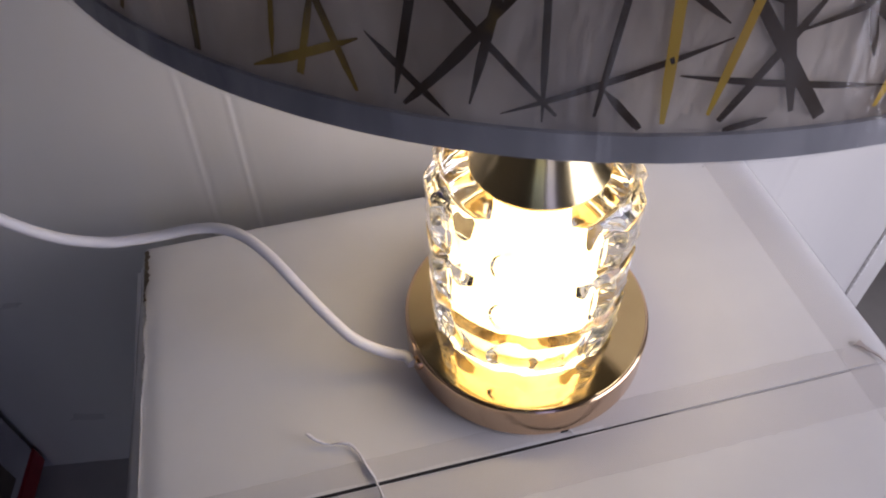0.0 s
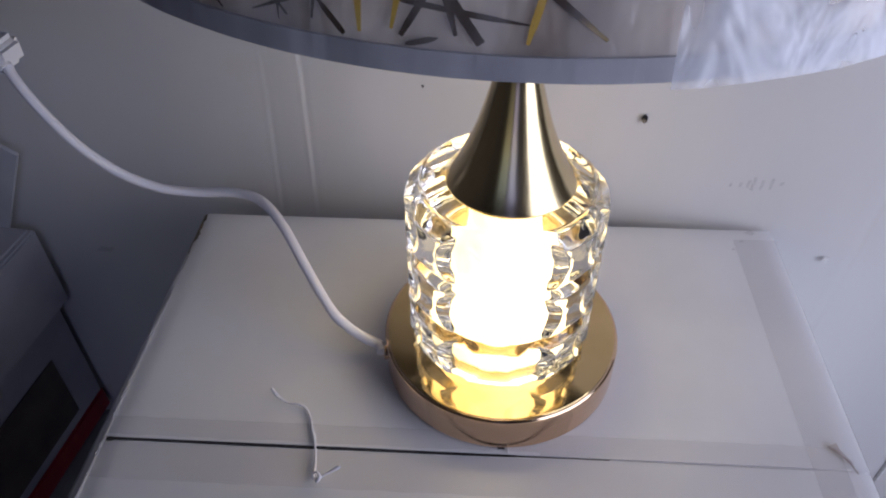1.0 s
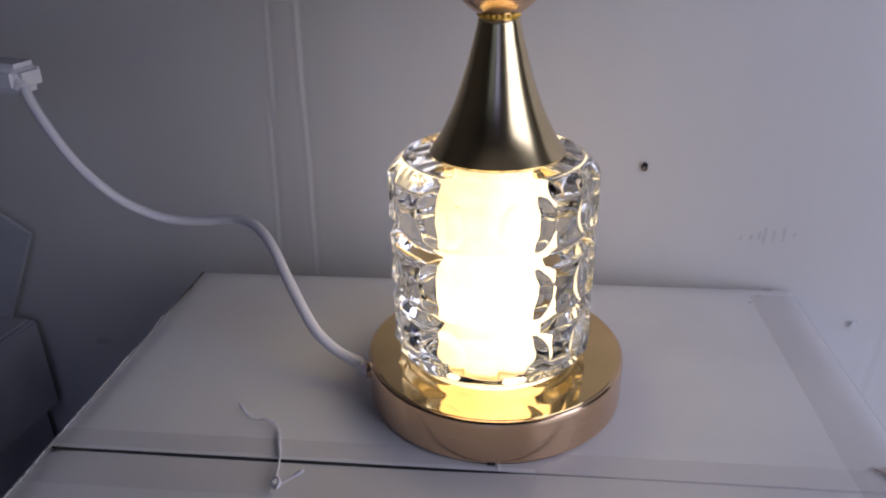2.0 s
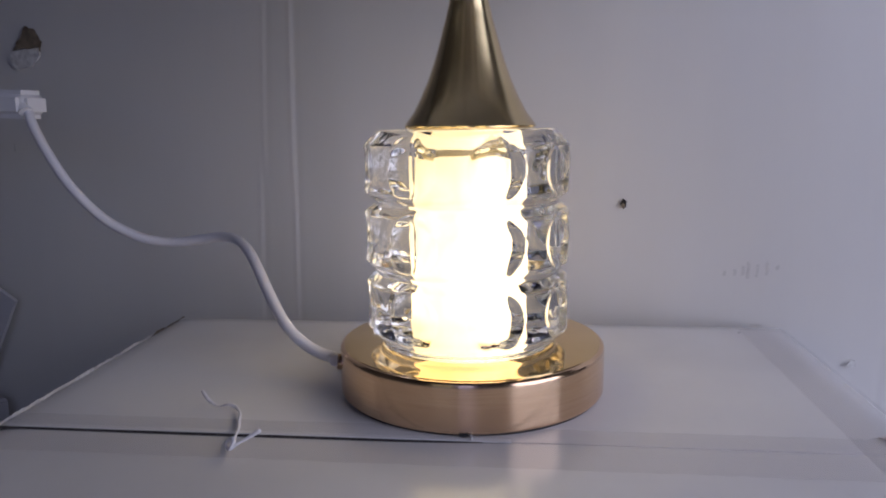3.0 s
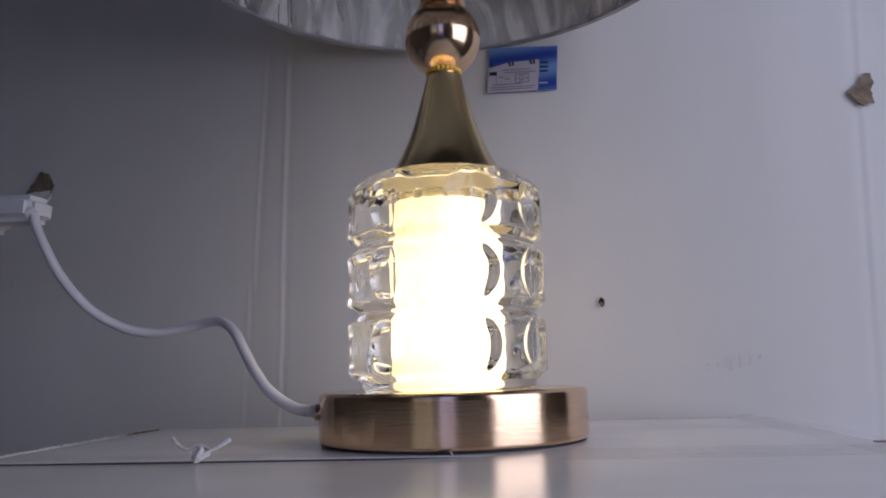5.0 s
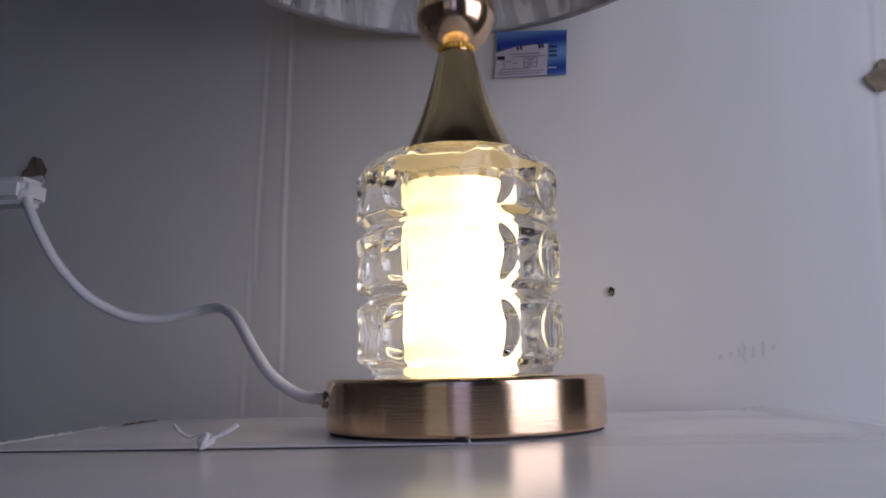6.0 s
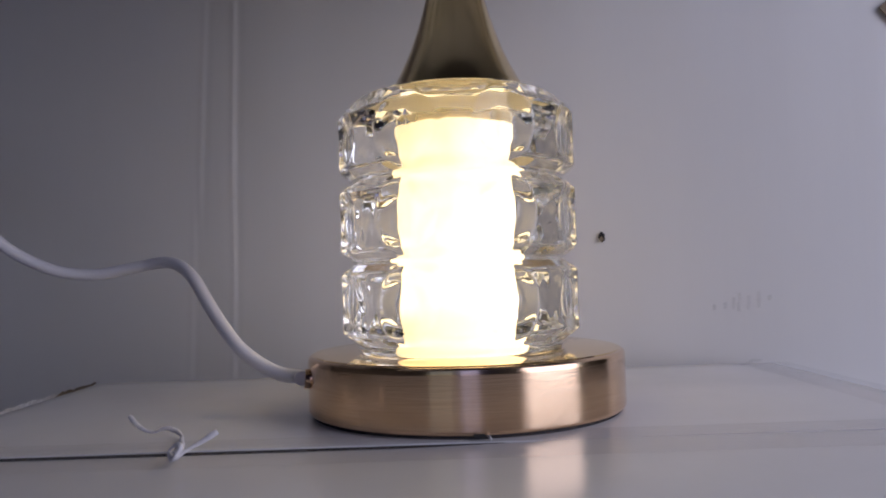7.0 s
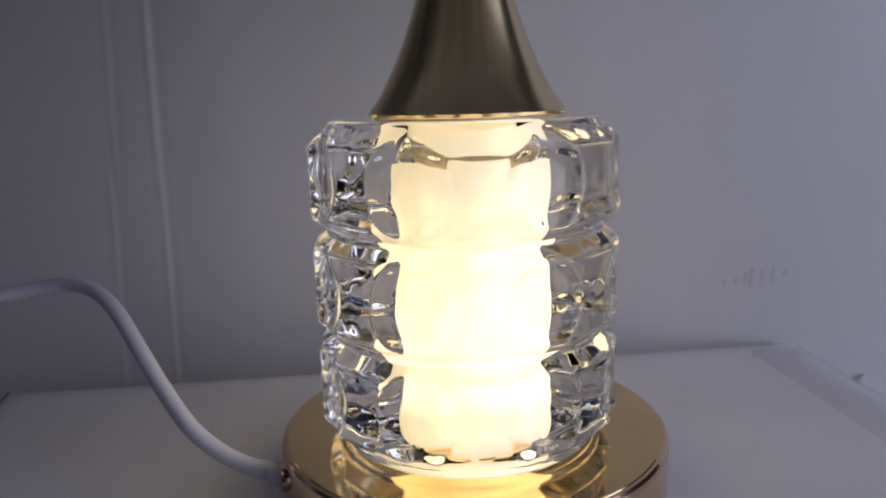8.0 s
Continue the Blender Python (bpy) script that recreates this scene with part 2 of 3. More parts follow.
def lathe(profile, segs=96, centre=(0, 0), closed=False):
    """Turns (r, z) pairs round the upright axis; ends at r = 0 close to a point."""
    bm = bmesh.new()
    rings = []
    for r, z in profile:
        if r < 1e-6:
            rings.append([bm.verts.new((centre[0], centre[1], z))])
        else:
            rings.append([bm.verts.new((centre[0] + r * math.cos(2 * math.pi * k / segs), centre[1] + r * math.sin(2 * math.pi * k / segs), z)) for k in range(segs)])
    pairs = list(zip(rings, rings[1:])) + ([(rings[-1], rings[0])] if closed else [])
    for a, b in pairs:
        for k in range(segs):
            j = (k + 1) % segs
            if len(a) == 1 and len(b) > 1:
                bm.faces.new((a[0], b[k], b[j]))
            elif len(b) == 1 and len(a) > 1:
                bm.faces.new((a[k], a[j], b[0]))
            elif len(a) > 1:
                bm.faces.new((a[k], a[j], b[j], b[k]))
    return bm


def smooth_path(points, per=8):
    """Catmull-Rom through the points."""
    pts = [Vector(p) for p in points]
    pts = [pts[0] * 2 - pts[1]] + pts + [pts[-1] * 2 - pts[-2]]
    out = []
    for i in range(1, len(pts) - 2):
        for k in range(per):
            t = k / per
            a, b, c, d = pts[i - 1:i + 3]
            out.append(0.5 * (2 * b + (c - a) * t + (2 * a - 5 * b + 4 * c - d) * t * t + (3 * b - a - 3 * c + d) * t ** 3))
    return out + [pts[-2]]


def tube_bm(path, radius, sides=12, taper=None):
    """A round tube along a list of points."""
    bm = bmesh.new()
    rings, up = [], Vector((0, 0, 1))
    for i, p in enumerate(path):
        d = (path[min(i + 1, len(path) - 1)] - path[max(i - 1, 0)]).normalized()
        s = d.cross(up)
        s = s.normalized() if s.length > 1e-4 else Vector((1, 0, 0))
        n = s.cross(d)
        r = radius * (taper(i / (len(path) - 1)) if taper else 1)
        rings.append([bm.verts.new(p + (s * math.cos(a) + n * math.sin(a)) * r) for a in (2 * math.pi * k / sides for k in range(sides))])
    for a, b in zip(rings, rings[1:]):
        for k in range(sides):
            bm.faces.new((a[k], a[(k + 1) % sides], b[(k + 1) % sides], b[k]))
    bm.faces.new(rings[0])
    bm.faces.new(rings[-1])
    return bm


def ragged_bm(outline, thick, per=6, rough=0.0006, seed=1):
    """A flat torn patch in the x-z plane, its front towards -y, with a ragged outline."""
    rng = random.Random(seed)
    pts = []
    for a, b in zip(outline, outline[1:] + outline[:1]):
        for k in range(per):
            t = k / per
            pts.append((a[0] + (b[0] - a[0]) * t + rng.uniform(-rough, rough), a[1] + (b[1] - a[1]) * t + rng.uniform(-rough, rough)))
    bm = bmesh.new()
    vs = [bm.verts.new((x, 0, z)) for x, z in pts]
    fc = bm.faces.new(vs)
    ex = bmesh.ops.extrude_face_region(bm, geom=[fc])
    for v in ex["geom"]:
        if isinstance(v, bmesh.types.BMVert):
            v.co.y -= thick
    return bm


# ------------------------------------------------------------------ room shell
def shell(name, b, mat, label):
    return tagged(part(name, box_bm(*b), mat), label, "", "", "structure")


T = 0.12
shell("floor", (LEFT - T, RIGHT + T, FRONT - T, BACK + T, FLOOR - 0.1, FLOOR), FLOORM, "grey dusty concrete floor under the cartons")
shell("ceiling", (LEFT - T, RIGHT + T, FRONT - T, BACK + T, ROOF, ROOF + 0.1), WALLP, "added plain ceiling, dark brown to cut stray light")
shell("wall_north", (LEFT - T, RIGHT + T, BACK, BACK + T, FLOOR, ROOF), WALLP, "plain dark brown plaster wall behind the panel")
shell("wall_west", (LEFT - T, LEFT, FRONT, BACK, FLOOR, ROOF), WALLP, "added plain side wall, dark brown to cut stray light")
# added side wall; its opening shapes the light on the backdrop
east = tagged(empty("wall_east"), "added unseen side wall, opening placed to shape the daylight", "wall", "", "structure")
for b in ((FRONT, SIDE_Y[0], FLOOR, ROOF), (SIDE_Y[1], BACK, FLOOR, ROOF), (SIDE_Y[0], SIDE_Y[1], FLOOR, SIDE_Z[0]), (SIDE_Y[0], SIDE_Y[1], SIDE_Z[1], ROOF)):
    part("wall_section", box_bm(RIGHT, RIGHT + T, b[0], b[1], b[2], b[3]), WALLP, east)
# added wall behind the camera, beige and pierced to shape the metal's reflections
south = tagged(empty("wall_south"), "added front wall, openings and posts set for reflections in the metal", "wall", "", "structure")
for x0, x1 in ((LEFT - T, -0.84), (-0.50, -0.44), (-0.12, 0.10), (0.36, 0.41), (0.60, RIGHT + T)):
    part("wall_section", box_bm(x0, x1, FRONT - T, FRONT, FLOOR, 1.35), WALLF, south)
part("wall_section", box_bm(LEFT - T, RIGHT + T, FRONT - T, FRONT, 1.35, ROOF), WALLF, south)
shell("ground", (-400, 400, -400, 400, FLOOR - 0.30, FLOOR - 0.105), EARTH, "trodden bare earth outside the doorway")

# ------------------------------------------------------------------ white card panel behind the lamp
WALL_Y = 0.138


def panel():
    """Tall card panel with pressed folds; front face at WALL_Y."""
    def relief(x, z):
        step = 0.0025 if z > 0.085 else 0.0
        folds = ((-0.1800 + 0.048 * z + step, 0.0014, 0.0016), (-0.1790 + 0.048 * z + step, -0.0010, 0.0030), (-0.1530 + 0.026 * z - step * 0.6, 0.0012, 0.0015), (-0.1515 + 0.026 * z, -0.0008, 0.003),
                 (0.2165 + 0.044 * z, 0.0007, 0.0018), (0.2145 + 0.044 * z, -0.0006, 0.003), (0.1960 + 0.01 * z, 0.0003, 0.003))
        y = sum(0.4 * a * math.exp(-((x - c) / w) ** 2) for c, a, w in folds)
        return y + 0.0012 * noise.noise(Vector((x * 6, z * 3, 0.3))) + 0.0004 * noise.noise(Vector((x * 38, z * 6, 2)))
    xs = [-0.80 + 0.02 * k for k in range(30)] + [-0.2 + 0.0012 * k for k in range(58)] + [-0.13 + 0.008 * k for k in range(41)] + [0.2 + 0.0012 * k for k in range(32)] + [0.24 + 0.012 * k for k in range(6)] + [0.312]
    zs = [FLOOR + 0.0005] + [-0.34 + 0.02 * k for k in range(40)] + [0.5, 0.6, 0.7, 0.8]
    bm = bmesh.new()
    f = [[bm.verts.new((x, WALL_Y - relief(x, z), z)) for z in zs] for x in xs]
    g = [[bm.verts.new((x, WALL_Y + 0.012, z)) for z in zs] for x in xs]
    nx, nz = len(xs), len(zs)
    for i in range(nx - 1):
        for j in range(nz - 1):
            bm.faces.new((f[i][j], f[i + 1][j], f[i + 1][j + 1], f[i][j + 1]))
            bm.faces.new((g[i][j], g[i][j + 1], g[i + 1][j + 1], g[i + 1][j]))
    for i in range(nx - 1):
        for j in (0, nz - 1):
            bm.faces.new((f[i][j], g[i][j], g[i + 1][j], f[i + 1][j]))
    for j in range(nz - 1):
        for i in (0, nx - 1):
            bm.faces.new((f[i][j], f[i][j + 1], g[i][j + 1], g[i][j]))
    return part("backing_board", bm, CARD_WALL, None, "", smooth=True, angle=40)


card_panel = tagged(panel(), "tall white cardboard panel with vertical folds and torn spots", "cardboard panel")


part("edge_flange", box_bm(0.3125, 0.338, WALL_Y + 0.006, WALL_Y + 0.011, FLOOR + 0.0005, 0.8, 0.0008, 1), CARD_WALL, card_panel, "folded edge of the panel")
part("edge_lip", box_bm(0.3130, 0.3150, WALL_Y - 0.0020, WALL_Y + 0.0058, FLOOR + 0.0005, 0.8, 0.0005, 1), TORN, card_panel, "pale cut board edge")


def on_panel(name, outline, mat, thick=0.0007, rough=0.0006, per=5, seed=1, y=0.0, label=""):
    ob = part(name, ragged_bm(outline, thick, per, rough, seed), mat, card_panel, label)
    ob.location.y = WALL_Y - 0.0016 - y
    return ob


on_panel("torn_patch", [(-0.3665, 0.1745), (-0.3600, 0.1830), (-0.3545, 0.1915), (-0.3470, 0.1880), (-0.3420, 0.1800), (-0.3440, 0.1720), (-0.3450, 0.1762)], KRAFT, seed=3, label="bare brown torn spot")
on_panel("torn_flap", [(-0.3685, 0.1735), (-0.3455, 0.1755), (-0.3430, 0.1700), (-0.3520, 0.1630), (-0.3640, 0.1610), (-0.3690, 0.1660)], TORN, thick=0.0016, seed=4, label="hanging white paper flap")
on_panel("torn_patch", [(0.2171, 0.1890), (0.2240, 0.1945), (0.2270, 0.2000), (0.2300, 0.1990), (0.2310, 0.1930), (0.2296, 0.1880), (0.2300, 0.1800), (0.2225, 0.1805)], KRAFT, seed=5, label="bare brown torn spot")
# flat dark patches paint the shade inside two small holes
on_panel("puncture_shade", [(0.0630, 0.0700), (0.0648, 0.0730), (0.0668, 0.0715), (0.0668, 0.0680), (0.0650, 0.0665)], HOLLOW_SHADE, 0.0004, 0.0002, seed=6)
on_panel("puncture_lip", [(0.0636, 0.0690), (0.0650, 0.0703), (0.0662, 0.0690), (0.0652, 0.0668)], KRAFT, 0.0009, 0.0002, seed=7)
on_panel("puncture_shade", [(-0.0712, 0.0778), (-0.0700, 0.0786), (-0.0692, 0.0772), (-0.0702, 0.0762)], HOLLOW_SHADE, 0.0004, 0.0002, seed=8)
on_panel("blister", [(0.1945, -0.0225), (0.1960, -0.0195), (0.1985, -0.0200), (0.1990, -0.0230), (0.1965, -0.0245)], TORN, 0.0007, 0.0002, seed=9)
for k, (x, z, h) in enumerate(((0.1300, 0.0298, 0.004), (0.1345, 0.0310, 0.006), (0.1372, 0.0316, 0.010), (0.1423, 0.0313, 0.008), (0.1476, 0.0328, 0.009), (0.1534, 0.0337, 0.003), (0.1240, 0.0290, 0.003))):
    on_panel("smudge", [(x - 0.0009, z - h / 2), (x + 0.0009, z - h / 2), (x + 0.0014, z + h / 2), (x - 0.0003, z + h / 2)], STAIN, 0.0002, 0.0004, seed=20 + k)
on_panel("smudge", [(-0.356, -0.110), (-0.344, -0.109), (-0.338, -0.104), (-0.350, -0.103)], STAIN, 0.0002, 0.001, seed=31)
on_panel("smudge", [(-0.3755, 0.1020), (-0.3745, 0.1020), (-0.3743, 0.1080), (-0.3752, 0.1080)], STAIN, 0.0002, 0.0003, seed=33)
on_panel("smudge", [(-0.372, -0.275), (-0.345, -0.278), (-0.335, -0.268), (-0.36, -0.262)], STAIN, 0.0002, 0.002, seed=32)


# ------------------------------------------------------------------ small printed label stuck to the panel
def product_label():
    th = empty("product_label", (0, WALL_Y - 0.0022, 0), 0)
    tagged(th, "small blue and pale pink printed label on the panel", "label")
    def flat(name, pts, mat, y):
        bm = bmesh.new()
        a = [bm.verts.new((x, -y, z)) for x, z in pts]
        b = [bm.verts.new((x, -y + 0.0003, z)) for x, z in pts]
        bm.faces.new(a)
        bm.faces.new(b[::-1])
        for k in range(len(pts)):
            bm.faces.new((a[k], a[k - 1], b[k - 1], b[k]))
        return part(name, bm, mat, th)
    P = [Vector((0.0012, 0.2454)), Vector((0.0467, 0.2412)), Vector((0.0446, 0.2109)), Vector((-0.0014, 0.2134))]
    def uv(u, v):  # u right, v down, 0..1
        q = (P[0] * (1 - u) + P[1] * u) * (1 - v) + (P[3] * (1 - u) + P[2] * u) * v
        return (q.x, q.y)
    def quad(name, u0, v0, u1, v1, mat, y, skew=0.0):
        return flat(name, [uv(u0, v0), uv(u1, v0), uv(u1 + skew, v1), uv(u0 + skew, v1)], mat, y)
    quad("print_sheet", 0, 0, 1, 1, BLUE, 0.0)
    flat("pale_field", [uv(0.0, 0.46), uv(0.30, 0.34), uv(0.74, 0.30), uv(0.735, 0.99), uv(0.0, 0.995)], PINKW, 0.0004)
    for u, v in ((0.03, 0.34), (0.29, 0.34), (0.34, 0.33), (0.60, 0.31), (0.645, 0.31)):
        quad("mark", u, v, u + 0.028, v + 0.09, INK, 0.0008, 0.012)
    for v in (0.36, 0.46, 0.555):
        quad("mark", 0.755, v, 0.87, v + 0.035, INK, 0.0008)
    quad("pale_line", 0.75, 0.83, 0.87, 0.85, PALEINK, 0.0008)
    quad("badge", 0.02, 0.545, 0.13, 0.62, INK, 0.0008)
    for v, u0, u1 in ((0.50, 0.2, 0.62), (0.56, 0.24, 0.7), (0.88, 0.05, 0.7), (0.93, 0.05, 0.66), (0.82, 0.08, 0.5)):
        quad("text_bar", u0, v, u1, v + 0.016, GREYINK, 0.0008)
    for u, v, w, h in ((0.40, 0.60, 0.012, 0.2), (0.41, 0.60, 0.18, 0.015), (0.41, 0.70, 0.18, 0.015), (0.41, 0.79, 0.18, 0.015), (0.585, 0.60, 0.012, 0.2), (0.12, 0.63, 0.008, 0.16), (0.16, 0.66, 0.07, 0.02), (0.25, 0.70, 0.07, 0.02), (0.45, 0.64, 0.10, 0.02), (0.45, 0.74, 0.08, 0.02)):
        quad("text_bar", u, v, u + w, v + h, GREYINK, 0.0008)
    return th


product_label()

# ------------------------------------------------------------------ carton that carries the lamp
TURN = 8.06
CORNER = Vector((-0.207, 0.0825, 0))      # back left corner of the top
CW, CD = 0.367, 0.560


def carton_table():
    th = tagged(empty("carton", (CORNER.x, CORNER.y, FLOOR), TURN), "white glossy cardboard carton, taped shut, with a torn edge", "carton")
    h = -FLOOR
    body = part("body", box_bm(-0.009, CW - 0.002, -CD + 0.002, -0.002, 0, h - 0.0125, 0.003, 2), CARD, th)
    # crushed fold along the torn side
    bm = bmesh.new()
    n = 70
    rows_ = [[], [], [], []]
    for k in range(n + 1):
        y = -0.003 - (CD - 0.006) * k / n
        w = 0.0045 + 0.0065 * min(1.0, k / n / 0.45) + 0.0007 * noise.noise(Vector((y * 40, 1.0, 0)))
        for row, (x, z) in zip(rows_, ((0.0012, h - 0.0016), (-w * 0.45, h - 0.0040), (-w, h - 0.0105), (-w, h - 0.020))):
            row.append(bm.verts.new((x, y, z + 0.0004 * noise.noise(Vector((y * 60, x * 90, 4.0))))))
    for ra, rb in zip(rows_, rows_[1:]):
        for k in range(n):
            bm.faces.new((ra[k], ra[k + 1], rb[k + 1], rb[k]))
    part("edge_fold", bm, CARD, th, "", True)
    # two top flaps that meet in a seam
    def flap(y0, y1, seed):
        bm = bmesh.new()
        nx, ny = 60, 22
        def zz(x, y):
            e = min(x, CW - x, -y if y1 == 0 else 9, CD + y if y0 == -CD else 9)
            sink = 0.0010 * math.exp((y - y1) / 0.03) * max(0.0, min(1.0, (0.62 - x / CW) / 0.15)) if y0 == -CD else 0.0
            return h - sink - 0.0022 * math.exp(-max(e, 0) / 0.0035) + 0.00035 * noise.noise(Vector((x * 9, y * 9, seed))) * min(1, e / 0.03)
        top = [[bm.verts.new((CW * i / nx, y0 + (y1 - y0) * j / ny, zz(CW * i / nx, y0 + (y1 - y0) * j / ny))) for j in range(ny + 1)] for i in range(nx + 1)]
        low = [[bm.verts.new((CW * i / nx, y0 + (y1 - y0) * j / ny, h - 0.0052)) for j in range(ny + 1)] for i in range(nx + 1)]
        for i in range(nx):
            for j in range(ny):
                bm.faces.new((top[i][j], top[i + 1][j], top[i + 1][j + 1], top[i][j + 1]))
        for i in range(nx):
            for j in (0, ny):
                bm.faces.new((top[i][j], low[i][j], low[i + 1][j], top[i + 1][j]))
        for j in range(ny):
            for i in (0, nx):
                bm.faces.new((top[i][j], top[i][j + 1], low[i][j + 1], low[i][j]))
        return part("flap", bm, CARD, th, "", smooth=True, angle=50)
    seam = -0.1735
    flap(seam + 0.0006, 0, 1.0)
    flap(-CD, seam - 0.0006, 5.0)
    # dark boxes stand in for the shade inside the seam
    part("seam_shade", box_bm(0.002, CW * 0.55, seam - 0.0007, seam + 0.0007, h - 0.0043, h - 0.0004), HOLLOW_SHADE, th, "dark strip for the shade between the flaps")
    part("seam_shade", box_bm(CW * 0.549, CW * 0.67, seam - 0.0007, seam + 0.0004, h - 0.0040, h - 0.0005), HOLLOW_SHADE, th)
    part("seam_shade", box_bm(CW * 0.669, CW * 0.93, seam - 0.0004, seam - 0.0001, h - 0.0039, h - 0.0006), HOLLOW_SHADE, th)
    part("seam_fill", box_bm(CW * 0.55, CW - 0.003, seam - 0.0012, seam + 0.0012, h - 0.0043, h - 0.0010), CARD, th)
    # tape along the seam and along the side edge
    def strip(x0, x1, y0, y1, seed, lift, lift2=None):
        rng = random.Random(seed)
        bm = bmesh.new()
        n = 40
        a = [bm.verts.new((x0 + (x1 - x0) * k / n, y0 + rng.uniform(-0.0004, 0.0004), h + lift)) for k in range(n + 1)]
        b = [bm.verts.new((x0 + (x1 - x0) * k / n, y1 + rng.uniform(-0.0004, 0.0004), h + (lift if lift2 is None else lift2))) for k in range(n + 1)]
        for k in range(n):
            bm.faces.new((a[k], a[k + 1], b[k + 1], b[k]))
        return part("tape", bm, TAPE, th, "clear packing tape")
    strip(0.002, CW * 0.58, seam + 0.0016, seam + 0.012, 2, 0.0007)
    strip(0.002, CW * 0.58, seam - 0.022, seam - 0.0016, 6, 0.0005, -0.0001)
    strip(CW * 0.58, 0.3555, seam - 0.022, seam + 0.012, 7, 0.0007)
    strip(0.340, CW - 0.001, -CD + 0.01, -0.012, 3, 0.0004)
    # torn tape end
    def torn(xs, ys, seed, mat, name, z=0.0011):
        ob = part(name, ragged_bm([(x, y) for x, y in zip(xs, ys)], 0.0007, 4, 0.0006, seed), mat, th)
        ob.matrix_basis = pose(0, 0, h + z, -90, 0, 0)
        return ob
    torn((0.350, 0.3545, 0.3580, 0.3600, 0.3560), (-0.1615, -0.1600, -0.1700, -0.1755, -0.1680), 11, TAPE_END, "torn_tape_end")
    # torn paper along one edge
    def ragged_ribbon(y0, y1, mat, seed, wide):
        rng = random.Random(seed)
        bm = bmesh.new()
        n = int((y0 - y1) / 0.0012)
        a, b = [], []
        for k in range(n + 1):
            y = y0 + (y1 - y0) * k / n
            w = wide * max(0.12, 0.5 + 0.9 * noise.noise(Vector((y * 70, seed, 0)))) * rng.uniform(0.6, 1.3)
            a.append(bm.verts.new((-0.0006 - rng.uniform(0, 0.0005), y, h - 0.0026)))
            b.append(bm.verts.new((w, y, h - 0.0006 + rng.uniform(0, 0.0009))))
        for k in range(n):
            bm.faces.new((a[k], a[k + 1], b[k + 1], b[k]))
        part("torn_edge", bm, mat, th)
    ragged_ribbon(-0.002, -0.040, KRAFT, 2, 0.0038)
    ragged_ribbon(-0.040, -0.100, TORN, 3, 0.0022)
    ragged_ribbon(-0.100, -0.175, TORN, 4, 0.0010)
    ragged_ribbon(-0.175, -0.420, TORN, 5, 0.0008)
    # small dents and specks by the far corner
    for x, yy, s in ((0.352, -0.006, 0.0035), (0.345, -0.014, 0.0016), (0.338, -0.022, 0.0009)):
        torn((x - s, x, x + s, x), (yy, yy + s * 0.6, yy, yy - s * 0.6), int(x * 1e4), STAIN, "scuff", 0.0008)
    return th


carton_table()


# ------------------------------------------------------------------ cartons stacked beside
def side_cartons():
    a = tagged(empty("carton", (-0.404, 0.133, -0.174)), "white cardboard carton stacked on another beside the lamp", "carton", "stacked cartons")
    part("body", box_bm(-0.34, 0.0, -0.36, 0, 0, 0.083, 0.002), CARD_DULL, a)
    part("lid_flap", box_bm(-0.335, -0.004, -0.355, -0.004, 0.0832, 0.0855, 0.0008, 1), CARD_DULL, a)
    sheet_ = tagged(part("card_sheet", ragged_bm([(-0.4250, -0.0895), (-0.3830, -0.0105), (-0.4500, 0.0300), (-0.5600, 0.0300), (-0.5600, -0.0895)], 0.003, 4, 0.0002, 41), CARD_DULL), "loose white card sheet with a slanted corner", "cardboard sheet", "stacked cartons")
    sheet_.location.y = 0.1310
    b = tagged(empty("carton", (-0.420, 0.133, -0.312)), "white cardboard carton with a brown printed panel on its side", "carton", "stacked cartons")
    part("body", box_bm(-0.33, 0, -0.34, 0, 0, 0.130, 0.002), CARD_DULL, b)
    # black strip in place of the shade between the two cartons
    part("gap_shade", box_bm(-0.32, -0.004, -0.335, -0.003, 0.1302, 0.1376), RUBBER_AND_SHADE, b, "black strip for the shade in the gap under the upper carton")
    part("printed_panel", box_bm(0.0005, 0.0012, -0.32, -0.036, 0.014, 0.090), BROWN, b, "brown printed rectangle")
    c = tagged(empty("flat_box", (-0.420, 0.133, FLOOR)), "flat red box under the white cartons", "box", "stacked cartons")
    part("body", box_bm(-0.33, 0.001, -0.34, 0.002, 0.022, 0.0475, 0.002), RED, c)
    # unseen support, black so the space below stays in shade
    part("shade_block", box_bm(-0.32, -0.03, -0.33, -0.01, 0, 0.022, 0.002), RUBBER_AND_SHADE, c, "black block added for the dark under the red box")


side_cartons()


# ------------------------------------------------------------------ table lamp
GC = (-0.0014, -0.0006)       # axis of the glass vessel


